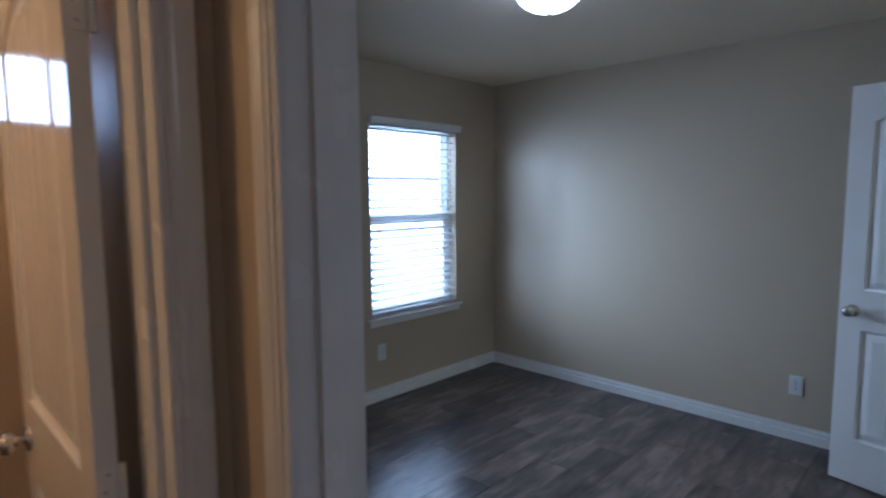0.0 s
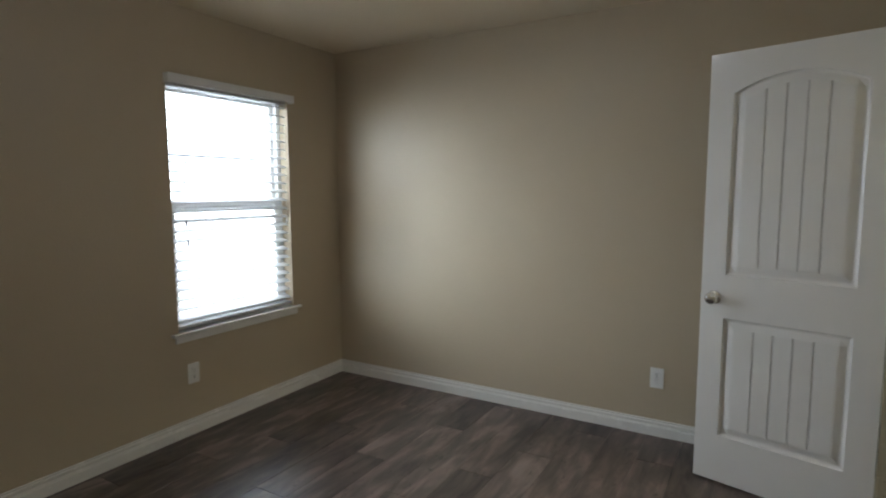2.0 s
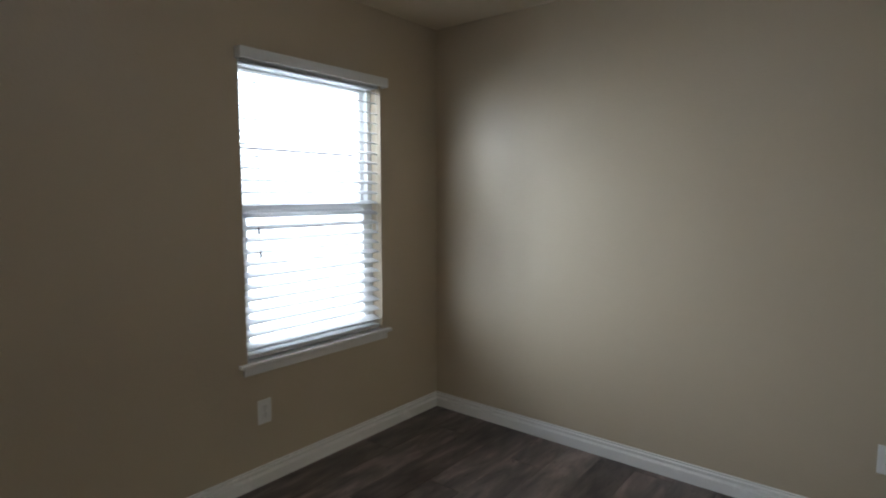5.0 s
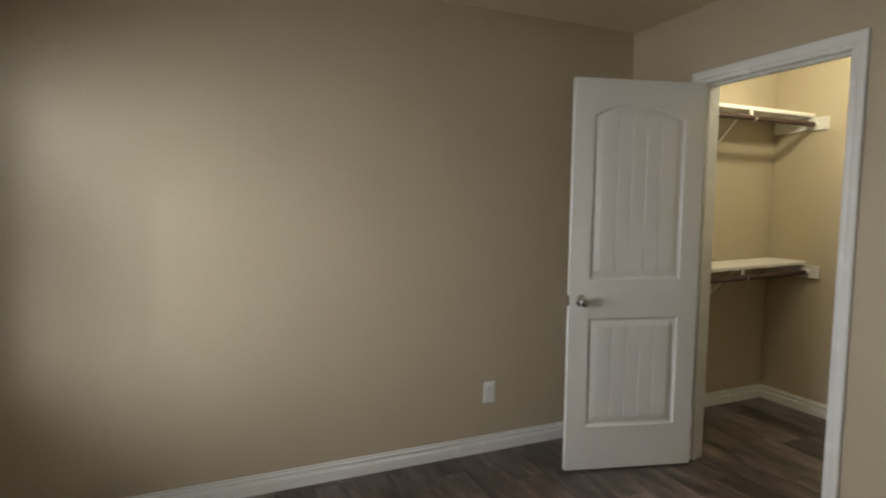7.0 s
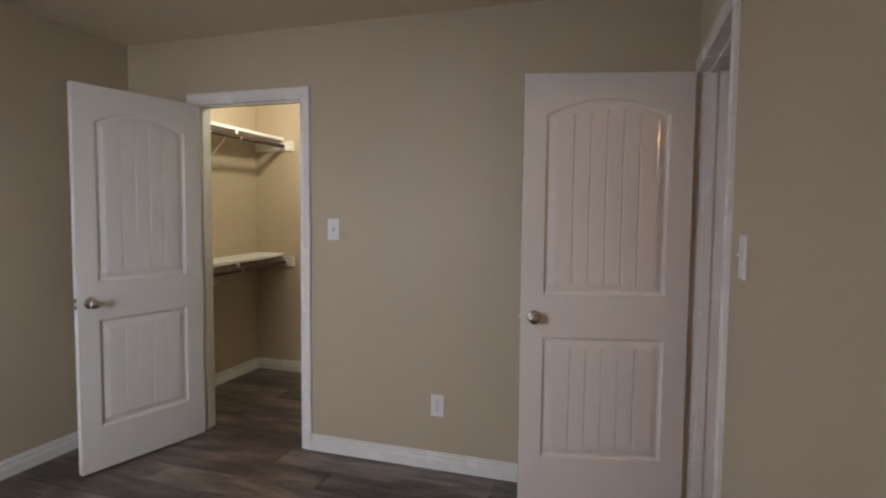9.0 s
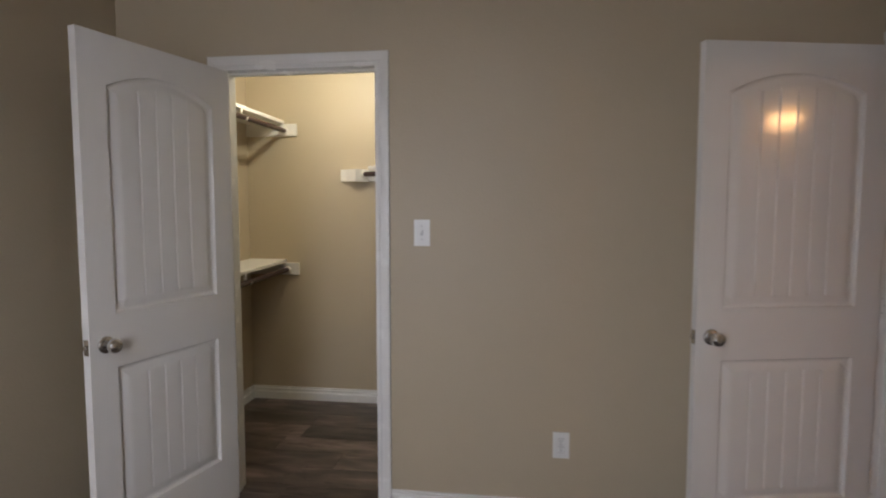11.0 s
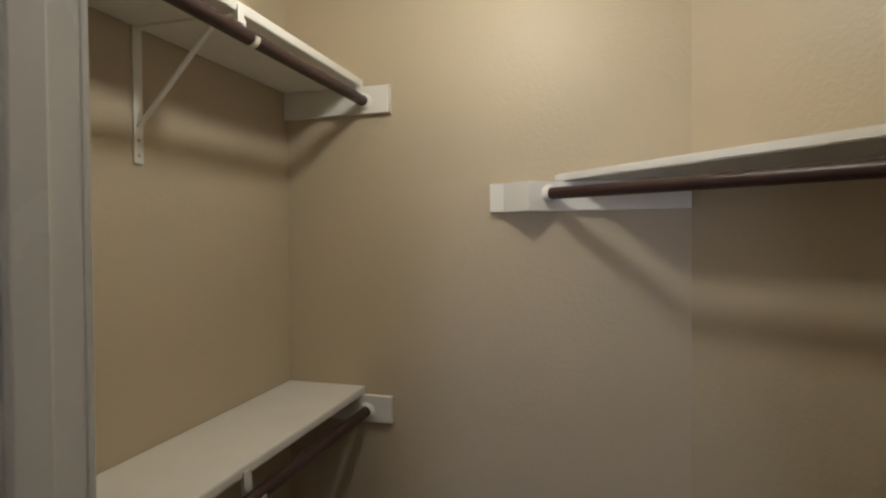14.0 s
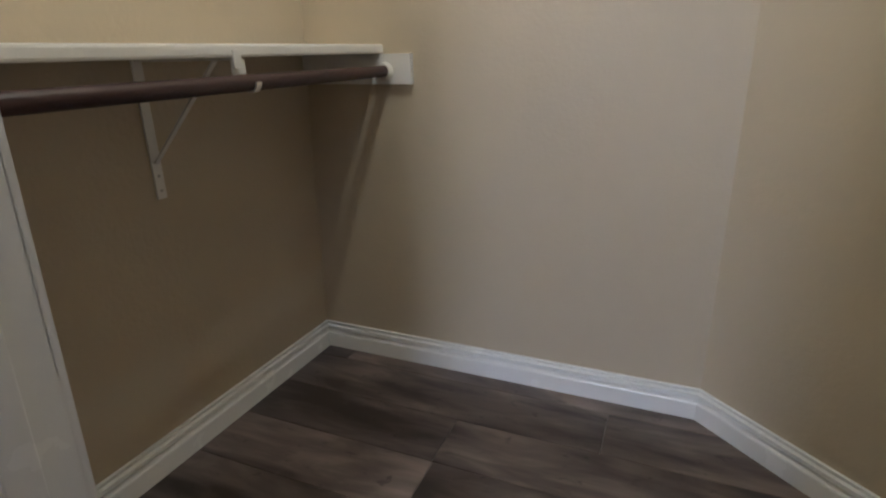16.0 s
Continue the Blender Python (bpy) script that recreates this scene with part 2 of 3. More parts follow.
J = 0.018  # jamb thickness
wall("wall_west", [(W - 0.2, W, S - T, WY0, 0, H), (W - 0.2, W, WY1, N + T, 0, H), (W - 0.2, W, WY0, WY1, 0, WZ0 - 0.02), (W - 0.2, W, WY0, WY1, WZ1, H)], "beige painted plaster wall around the bedroom window")
wall("wall_north", [(W, E, N, N + T, 0, H)], "plain beige painted bedroom wall with a low outlet")
wall("wall_east", [(E, E + T, S, KY0 - J, 0, H), (E, E + T, KY1 + J, CN + T, 0, H), (E, E + T, KY0 - J, KY1 + J, DH + J, H)], "beige painted wall with the closet doorway")
wall("wall_south", [(W, DX0 - J, S - T, S, 0, H), (DX1 + J, 6.0, S - T, S, 0, H), (DX0 - J, DX1 + J, S - T, S, DH + J, H)], "beige painted wall with the bedroom doorway")
wall("wall_closet_north", [(E + T, CX + T, CN, CN + T, 0, H)], "beige painted closet wall behind two shelves")
wall("wall_closet_east", [(CX, CX + T, AY, CN, 0, H)], "beige painted back wall of the closet")
SL = (AX - E - T) / -UX
structure("wall_closet_slanted", prism([(AX, AY), (AX + UX * SL, AY + UY * SL), (AX + UX * SL, AY + UY * SL - 0.16), (AX + T, AY - 0.05), (AX + T, AY)], 0, H), WALL, "slanted beige painted closet wall", "wall")
HF = S - T  # hall face of the south wall
TB = 0.15   # thicker wall of the bathroom
wall("wall_hall_west", [(BX - TB, BX, -3.2, BY0 - J, 0, H), (BX - TB, BX, BY1 + J, HF, 0, H), (BX - TB, BX, BY0 - J, BY1 + J, DH + J, H)], "beige hall wall with a second doorway")
wall("wall_hall_south", [(BX - TB, 6.0, -3.3, -3.2, 0, H)], "plain beige hall wall")
wall("wall_hall_stub", [(0.95, 1.06, 0.0, HF, 0, H)], "short beige wall end beside the bedroom doorway")
wall("wall_living_east", [(6.0, 6.1, -3.3, -1.95, 0, H), (6.0, 6.1, -0.45, S, 0, H), (6.0, 6.1, -1.95, -0.45, 0, 0.9), (6.0, 6.1, -1.95, -0.45, 2.1, H)], "beige wall of the room beyond the hall with a bright window")
wall("wall_bath", [(-2.3, -2.2, -1.3, -0.20, 0, H), (-2.3, -2.2, 0.10, HF, 0, H), (-2.3, -2.2, -0.20, 0.10, 0, 1.79), (-2.3, -2.2, -0.20, 0.10, 2.07, H), (-2.2, BX - TB, -1.3, -1.2, 0, H)], "plain bathroom wall with a small high window")
structure("ceiling", box(W - 0.2, 6.1, -3.3, CN + T, H, H + 0.08), CEIL, "flat textured beige ceiling", "ceiling")
structure("ground", box(-60, 60, -60, 60, -0.4, -0.2), GROUND, "dry lawn around the house", "ground")

BASE = [(0, 0.0), (0.018, 0.0), (0.018, 0.050), (0.0165, 0.054), (0.008, 0.058), (0.004, 0.061), (0.004, 0.067), (0.0145, 0.070), (0.0140, 0.080), (0.0055, 0.083), (0.0055, 0.086), (0.0095, 0.089), (0.0090, 0.094), (0, 0.094)]
CW = 0.064


def baseboard(name, p0, p1, out, m0=0.0, m1=0.0):
    structure(name, moulding(BASE, p0, p1, out, m0, m1), TRIM, "white stepped baseboard along the foot of the wall", "baseboard")


baseboard("baseboard_west", (W, S), (W, N), (1, 0), 1, 1)
baseboard("baseboard_north", (W, N), (E, N), (0, -1), 1, 1)
baseboard("baseboard_east_1", (E, N), (E, KY1 + CW), (-1, 0), 1, 0)
baseboard("baseboard_east_2", (E, KY0 - CW), (E, S), (-1, 0), 0, 1)
baseboard("baseboard_south", (W, S), (DX0 - CW, S), (0, 1), 1, 0)
TA = math.tan(0.5 * math.atan2(-UX, -UY))
baseboard("baseboard_closet_north", (E + T, CN), (CX, CN), (0, -1), 1, 1)
baseboard("baseboard_closet_east", (CX, CN), (AX, AY), (-1, 0), 1, TA)
baseboard("baseboard_closet_slanted", (AX, AY), (AX + UX * SL, AY + UY * SL), (VX, VY), TA, 0)
baseboard("baseboard_closet_west_1", (E + T, CN), (E + T, KY1 + CW), (1, 0), 1, 0)
baseboard("baseboard_closet_west_2", (E + T, KY0 - CW), (E + T, AY + UY * SL), (1, 0), 0, 0)
baseboard("baseboard_hall_stub", (0.95, HF), (0.95, 0.0), (-1, 0), 1, 0)
baseboard("baseboard_hall_north", (DX1 + CW, HF), (0.95, HF), (0, -1), 0, 1)
baseboard("baseboard_hall_west", (BX, BY0 - CW), (BX, -3.2), (1, 0), 0, 0)

# ---- door frames and doors ----
CASING = [(0.0, 0), (0.0, 0.009), (0.0034, 0.011), (0.0112, 0.011), (0.0146, 0.0145), (0.0213, 0.0125), (0.0269, 0.0125), (0.0314, 0.015), (0.047, 0.0175), (0.0594, 0.0175), (0.0638, 0.014), (0.0638, 0)]


def casing_piece(kind, w, h):
    """One mitred length of casing round an opening, standing off towards -y."""
    b = bmesh.new()
    ends = ([], [])
    for p, t in CASING:
        if kind == "left":
            a, c = (-p, 0.0), (-p, h + p)
        elif kind == "right":
            a, c = (w + p, 0.0), (w + p, h + p)
        else:
            a, c = (-p, h + p), (w + p, h + p)
        for e, (x, z) in zip(ends, (a, c)):
            e.append(b.verts.new((x, -t, z)))
    n = len(CASING)
    for i in range(n):
        j = (i + 1) % n
        b.faces.new((ends[0][i], ends[0][j], ends[1][j], ends[1][i]))
    b.faces.new(ends[0])
    b.faces.new(ends[1][::-1])
    return b


def door_frame(name, m, w, h, stop, label, T=T):
    """Jambs, stops and casings; x runs along the opening, y through the wall from the near face."""
    f = thing(name, label, "door frame", m, kind="structure")
    part("jamb", box(-J, 0, -0.001, T + 0.001, 0, h), TRIM, f)
    part("jamb", box(w, w + J, -0.001, T + 0.001, 0, h), TRIM, f)
    part("head_jamb", box(-J, w + J, -0.001, T + 0.001, h, h + J), TRIM, f)
    part("stop", box(0, 0.011, stop, stop + 0.035, 0, h - 0.011, 0.002), TRIM, f)
    part("stop", box(w - 0.011, w, stop, stop + 0.035, 0, h - 0.011, 0.002), TRIM, f)
    part("head_stop", box(0, w, stop, stop + 0.035, h - 0.011, h, 0.002), TRIM, f)
    back = Matrix.Translation((w, T, 0)) @ Matrix.Rotation(math.pi, 4, "Z")
    for side in (None, back):
        for k, nm in (("left", "casing_leg"), ("right", "casing_leg"), ("top", "casing_head")):
            part(nm, casing_piece(k, w, h), TRIM, f, at=side)
    return f


def leaf_mesh(w, h=2.03, t=0.035):
    """A moulded two-panel door leaf: arched upper panel, grooved plank fields, both faces."""
    sx = 0.105
    steps = [0.0, 0.004, 0.012, 0.019, 0.044, 0.054]
    sink = [0.0, 0.0085, 0.0125, 0.0120, 0.0042, 0.0030]
    x0, x1 = sx, w - sx
    f0, f1 = x0 + steps[-1], x1 - steps[-1]
    us = [0.0] + [x0 + s for s in steps]
    planks = 6 if w > 0.74 else 5
    grooves = [f0 + (f1 - f0) * k / planks for k in range(1, planks)]
    prev = f0
    for g in grooves + [f1]:
        us += [prev + (g - prev) * q for q in (0.35, 0.68)]
        if g is not f1:
            us += [g - 0.0045, g - 0.0015, g + 0.0015, g + 0.0045]
        prev = g
    us += [x1 - s for s in steps[::-1]] + [w]
    us = sorted(set(us))

    def arch(u):
        s = min(max((u - x0) / (x1 - x0), 0), 1)
        return 1.845 + 0.070 * (1 - (2 * s - 1) ** 2)

    panels = [(0.230, lambda u: 0.808), (1.012, arch)]
    rows = [(lambda u: 0.0, None)]
    for zb, top in panels:
        for k, s in enumerate(steps):
            rows.append((lambda u, zb=zb, s=s: zb + s, s))
        for s in steps[::-1]:
            rows.append((lambda u, top=top, s=s: top(u) - s, s))
    rows.append((lambda u: h, None))

    def depth(u, s):
        if s is None:
            return 0.0
        du = min(u - x0, x1 - u)
        d = min(du, s)
        if d <= 0:
            return 0.0
        z = float(np.interp(d, steps, sink))
        if s >= steps[-1] - 1e-6 and du >= steps[-1] - 1e-6:
            near = min(abs(u - g) for g in grooves)
            if near < 0.002:
                z += 0.0055
        return z

    b = bmesh.new()
    front = [[b.verts.new((u, depth(u, s), f(u))) for u in us] for f, s in rows]
    rear = [[b.verts.new((u, t - depth(u, s), f(u))) for u in us] for f, s in rows]
    nu, nr = len(us), len(rows)
    for j in range(nr - 1):
        for i in range(nu - 1):
            b.faces.new((front[j][i], front[j][i + 1], front[j + 1][i + 1], front[j + 1][i]))
            b.faces.new((rear[j][i], rear[j + 1][i], rear[j + 1][i + 1], rear[j][i + 1]))
        for i in (0, nu - 1):
            b.faces.new((front[j][i], front[j + 1][i], rear[j + 1][i], rear[j][i]))
    for i in range(nu - 1):
        for j in (0, nr - 1):
            b.faces.new((front[j][i], front[j][i + 1], rear[j][i + 1], rear[j][i]))
    return b


KNOB = [(0.010, 0.006), (0.010, 0.022), (0.013, 0.027), (0.022, 0.032), (0.0265, 0.040), (0.0275, 0.048), (0.0255, 0.056), (0.019, 0.062), (0.010, 0.065), (0.002, 0.0655)]
ROSE = [(0.032, 0.0), (0.032, 0.003), (0.029, 0.007), (0.018, 0.010), (0.011, 0.011)]


def door(name, m, w, label, hinge_side="near"):
    """A leaf hung at x = 0; its near face is y = 0 and its foot stands 12 mm off the floor."""
    d = thing(name, label, "door", m, kind="structure")
    z0, t = 0.012, 0.035
    up = Matrix.Translation((0, 0, z0))
    part("leaf", leaf_mesh(w), DOOR, d, at=up)
    for y, turn in ((0.0, 0), (t, math.pi)):
        place = Matrix.Translation((w - 0.062, y, 0.915)) @ Matrix.Rotation(turn, 4, "Z")
        k = part("knob", lathe(KNOB, 28, "Y"), NICKEL, d, "satin nickel knob", True, place)
        part("rose", lathe(ROSE, 28, "Y"), NICKEL, k, smooth=True)
    lp = part("latch_plate", box(w - 0.0005, w + 0.0015, 0.005, t - 0.005, 0.886, 0.944, 0.0006), NICKEL, d, "nickel latch plate")
    part("latch_bolt", box(w + 0.001, w + 0.011, 0.011, t - 0.011, 0.907, 0.923, 0.003), NICKEL, lp)
    yk = -0.005 if hinge_side == "near" else t + 0.005
    for z in (0.20, 1.02, 1.83):
        hg = part("hinge", tube((-0.004, yk, z - 0.045), (-0.004, yk, z + 0.045), 0.0065, 12), TRIM, d, "white painted hinge", True)
        part("hinge_plate", box(-0.0025, 0.0, 0.001, t - 0.004, z - 0.045, z + 0.045, 0.0005), TRIM, hg)
        for dz in (-0.03, 0.0, 0.03):
            part("screw", lathe([(0.0035, 0), (0.0035, 0.0008), (0.002, 0.0012)], 10, "X"), STEEL, hg, at=Matrix.Translation((-0.0026, 0.016 if dz else 0.022, z + dz)) @ Matrix.Rotation(math.pi, 4, "Z"))
    return d


# bedroom doorway: x runs west along the room face seen from inside
door_frame("door_frame_1", Matrix.Translation((DX1, S, 0)) @ Matrix.Rotation(math.pi, 4, "Z"), DX1 - DX0, DH, 0.040, "white moulded frame of the bedroom doorway")
# closet doorway
door_frame("door_frame_2", Matrix.Translation((E, KY1, 0)) @ Matrix.Rotation(-math.pi / 2, 4, "Z"), KY1 - KY0, DH, 0.040, "white moulded frame of the closet doorway")
# hall doorway; its door swings away from the hall
door_frame("door_frame_3", Matrix.Translation((BX, BY0, 0)) @ Matrix.Rotation(math.pi / 2, 4, "Z"), BY1 - BY0, DH, 0.040, "white moulded frame of the bathroom doorway", TB)


def swing(hx, hy, fx, fy):
    return Matrix.Translation((hx, hy, 0)) @ Matrix.Rotation(math.atan2(fy - hy, fx - hx), 4, "Z")


# the near face (y = 0) is the leaf's right-hand side seen from hinge to free edge
door("door_1", swing(0.6015, 0.478, 0.430, 1.222), 0.763, "open white two-panel bedroom door with plank grooves", "near")
door("door_2", swing(0.622, 3.266, -0.063, 3.444), 0.711, "open white two-panel closet door with an arched top panel", "near")
door("door_3", swing(BX - TB - 0.014, 0.209, BX - TB - 0.725, 0.214), 0.711, "white panel bathroom door standing wide open", "near")
for z, nm in [(z, nm) for z in (0.20, 1.02, 1.83) for nm in ("door_frame_1", "door_frame_2")]:
    hp = part("hinge_plate", box(0.0, 0.0022, 0.001, 0.034, z - 0.045, z + 0.045, 0.0006), TRIM, bpy.data.objects[nm], "white painted hinge plate")
    for dz in (-0.03, 0.0, 0.03):
        part("screw", lathe([(0.0036, 0), (0.0036, 0.0008), (0.002, 0.0012)], 10, "X"), STEEL, hp, at=Matrix.Translation((0.0022, 0.017 if dz else 0.024, z + dz)))
st = part("strike_plate", box(E + 0.006, E + 0.036, KY0 - 0.001, KY0 + 0.0015, 0.88, 0.95, 0.0005), NICKEL, bpy.data.objects["door_frame_2"], "nickel strike plate")
st.matrix_parent_inverse = bpy.data.objects["door_frame_2"].matrix_basis.inverted()
part("strike_hole", box(E + 0.013, E + 0.028, KY0 + 0.0012, KY0 + 0.002, 0.90, 0.93), DARK, st)

# ---- window ----
win = thing("window_1", "white vinyl single-hung window in a deep plaster reveal", "window", kind="structure")
fx0, fx1 = W - 0.130, W - 0.076
fy0, fy1, fz0, fz1 = WY0, WY1, WZ0, WZ1
part("side_frame", box(fx0, fx1, fy0, fy0 + 0.035, fz0, fz1, 0.003), VINYL, win)
part("side_frame", box(fx0, fx1, fy1 - 0.035, fy1, fz0, fz1, 0.003), VINYL, win)
part("head_frame", box(fx0, fx1, fy0 + 0.035, fy1 - 0.035, fz1 - 0.035, fz1, 0.003), VINYL, win)
part("foot_frame", box(fx0, fx1, fy0 + 0.035, fy1 - 0.035, fz0, fz0 + 0.035, 0.003), VINYL, win)
RZ = 1.335
for nm, xa, xb, za, zb in (("upper_sash", fx0 + 0.006, fx0 + 0.026, RZ - 0.030, fz1 - 0.036), ("lower_sash", fx0 + 0.030, fx1 - 0.002, fz0 + 0.036, RZ + 0.035)):
    ya, yb, q = fy0 + 0.036, fy1 - 0.036, 0.034
    b = bmesh.new()
    box(xa, xb, ya, ya + q, za, zb, 0.002, b)
    box(xa, xb, yb - q, yb, za, zb, 0.002, b)
    box(xa, xb, ya + q, yb - q, za, za + 0.036, 0.002, b)
    box(xa, xb, ya + q, yb - q, zb - 0.036, zb, 0.002, b)
    sash = part(nm, b, VINYL, win)
    pane = part("pane", box((xa + xb) / 2 - 0.002, (xa + xb) / 2 + 0.002, ya + q - 0.004, yb - q + 0.004, za + 0.032, zb - 0.032), GLASS, sash, "clear glass pane")
    pane.visible_shadow = False
part("sash_lock", box(fx1 - 0.004, fx1 + 0.016, 3.02, 3.07, RZ + 0.030, RZ + 0.048, 0.003), VINYL, win)
# two unidentified dark marks, added as thin bars on the sash
for z in (0.684, 0.704):
    part("sash_mark", box(fx1 - 0.002, fx1 + 0.008, 3.09, 3.15, z, z + 0.007, 0.001), DARK, win, "small dark mark at the foot of the lower sash")
part("sill", box(W - 0.075, W + 0.032, WY0, WY1, WZ0 - 0.019, WZ0, 0.004), TRIM, win, "white painted window stool")
part("sill_nose", box(W + 0.0005, W + 0.034, 2.362, 3.352, WZ0 - 0.021, WZ0 - 0.001, 0.006), TRIM, win)
part("apron", box(W, W + 0.014, 2.385, 3.330, WZ0 - 0.062, WZ0 - 0.021, 0.004), TRIM, win)

win2 = thing("window_2", "bright window of the room beyond the hall", "window", kind="structure")
for nm, b4 in (("side_frame", (-1.95, -1.91, 0.9, 2.1)), ("side_frame", (-0.49, -0.45, 0.9, 2.1)), ("head_frame", (-1.91, -0.49, 2.06, 2.1)), ("foot_frame", (-1.91, -0.49, 0.9, 0.94)), ("mullion", (-1.23, -1.17, 0.94, 2.06))):
    part(nm, box(6.02, 6.07, *b4, 0.003), VINYL, win2)

# ---- window blind ----
blind = thing("window_blind", "lowered white faux-wood window blind with open flat slats", "blind", Matrix.Translation((W, 0, 0)))
b = bmesh.new()
box(0.040, 0.052, 2.396, 3.318, 2.016, 2.068, 0.004, b)
box(0.001, 0.040, 2.396, 2.408, 2.016, 2.068, 0.003, b)
box(0.001, 0.040, 3.306, 3.318, 2.016, 2.068, 0.003, b)
part("valance", b, VINYL, blind, "plain white valance board")
part("headrail", box(-0.066, -0.006, WY0 + 0.008, WY1 - 0.008, 2.012, 2.056, 0.003), GREYED_WHITE, blind)
part("bottom_rail", box(-0.066, -0.004, WY0 + 0.012, WY1 - 0.012, 0.632, 0.652, 0.004), GREYED_WHITE, blind)
b = bmesh.new()
xs = [-0.0315 + 0.063 * k / 6 for k in range(7)]
ya, yb = WY0 + 0.012, WY1 - 0.012
ring = [(x, 0.0022 * (1 - (x / 0.0315) ** 2) + 0.0013) for x in xs] + [(x, 0.0022 * (1 - (x / 0.0315) ** 2) - 0.0013) for x in xs[::-1]]
e0 = [b.verts.new((x, ya, z)) for x, z in ring]
e1 = [b.verts.new((x, yb, z)) for x, z in ring]
for i in range(len(ring)):
    j = (i + 1) % len(ring)
    b.faces.new((e0[i], e0[j], e1[j], e1[i]))
b.faces.new(e0[::-1])
b.faces.new(e1)
slat = mesh_of("slat", b, GREYED_WHITE)
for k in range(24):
    part("slat", slat, GREYED_WHITE, blind, at=Matrix.Translation((-0.0365, 0, 0.690 + 0.0565 * k)) @ Matrix.Rotation(radians(17.0 + random.uniform(-1.2, 1.2)), 4, "Y"))
for y in (2.56, 2.855, 3.15):
    for x in (-0.069, -0.004):
        part("ladder_cord", tube((x, y, 0.65), (x, y, 2.015), 0.0009, 6), CORD, blind)
for y, z in ((2.490, 1.255), (2.497, 1.143)):
    c = part("lift_cord", tube((0.004, y, z), (0.004, y, 2.02), 0.0010, 6), CORD, blind)
    part("tassel", lathe([(0.003, -0.034), (0.0075, -0.032), (0.0065, -0.012), (0.003, 0.0), (0.0015, 0.003)], 12), TASSEL, c, "dark cord tassel", True, Matrix.Translation((0.004, y, z)))
c = part("tilt_cord", tube((0.004, 3.262, 1.24), (0.004, 3.262, 2.02), 0.0010, 6), CORD, blind)
part("tassel", lathe([(0.003, -0.034), (0.0075, -0.032), (0.0065, -0.012), (0.003, 0.0), (0.0015, 0.003)], 12), CORD, c, smooth=True, at=Matrix.Translation((0.004, 3.262, 1.24)))

# ---- garden fence outside the window ----
def garden_fence(x, y0, y1, foot, top):
    """Weathered pickets on two rails and square posts, with a deep cap board along the top."""
    f = thing("wooden_fence", "weathered pale grey wooden fence standing in the garden", "fence", Matrix.Translation((x, 0, foot)))
    h = top - foot
    picket = mesh_of("picket", box(-0.009, 0.009, 0.0, 0.138, 0.02, h - 0.03, 0.002), FENCE)
    y = y0
    while y < y1:
        part("picket", picket, FENCE, f, at=Matrix.Translation((random.uniform(-0.002, 0.002), y, random.uniform(-0.006, 0.006))))
        y += 0.1425
    for z in (0.35, h * 0.55):
        part("rail", box(0.010, 0.048, y0, y1, z, z + 0.088, 0.003), FENCE, f)
    part("fascia_board", box(0.010, 0.030, y0, y1, h - 0.225, h - 0.036, 0.003), FENCE, f)
    part("cap", box(-0.04, 0.06, y0, y1, h - 0.036, h, 0.004), FENCE, f)
    post = mesh_of("post", box(-0.10, -0.011, -0.045, 0.045, -0.02, h - 0.04, 0.004), FENCE)
    for k in range(int((y1 - y0) / 2.4) + 1):
        part("post", post, FENCE, f, at=Matrix.Translation((0, y0 + 0.1 + 2.4 * k, 0)))


garden_fence(-5.1, 1.6, 10.2, -0.2, 1.86)

# ---- wall plates ----
def plate_base(name, label, category, m, group):
    o = thing(name, label, category, m, group)
    part("cover_plate", box(-0.037, 0.037, -0.006, 0, -0.060, 0.060, 0.0028), PLASTIC, o)
    return o


def screw(o, x, z):
    part("screw", lathe([(0.0032, 0), (0.0032, 0.0007), (0.0022, 0.0012)], 10, "Y"), STEEL, o, at=Matrix.Translation((x, -0.006, z)))


def outlet(m, label):
    o = plate_base("wall_outlet", label, "outlet", m, "outlets low on the walls")
    for z in (-0.0195, 0.0195):
        r = part("socket", box(-0.0165, 0.0165, -0.0085, -0.0055, z - 0.0145, z + 0.0145, 0.004), PLASTIC, o)
        for x, hh in ((-0.0063, 0.0045), (0.0063, 0.0038)):
            part("slot", box(x - 0.0011, x + 0.0011, -0.0089, -0.0083, z + 0.001 - hh + 0.004, z + 0.001 + hh + 0.004), DARK, r)
        part("ground_hole", lathe([(0.0026, 0.0), (0.0026, 0.0004)], 10, "Y"), DARK, r, at=Matrix.Translation((0, -0.0085, z - 0.0075)))
    screw(o, 0, 0)
    return o


def switch(m, label):
    o = plate_base("light_switch", label, "light switch", m, "light switches")
    # the slot is white; the toggle's shade is put into its grey colour
    part("toggle_frame", box(-0.0065, 0.0065, -0.0075, -0.0055, -0.0125, 0.0125, 0.001), GREYED_WHITE, o, "white toggle slot greyed for the shade round the toggle")
    tg = box(-0.0045, 0.0045, -0.020, -0.006, -0.004, 0.004, 0.0015)
    part("toggle", tg, PLASTIC, o, at=Matrix.Rotation(radians(-25), 4, "X"))
    screw(o, 0, 0.030)
    screw(o, 0, -0.030)
    return o


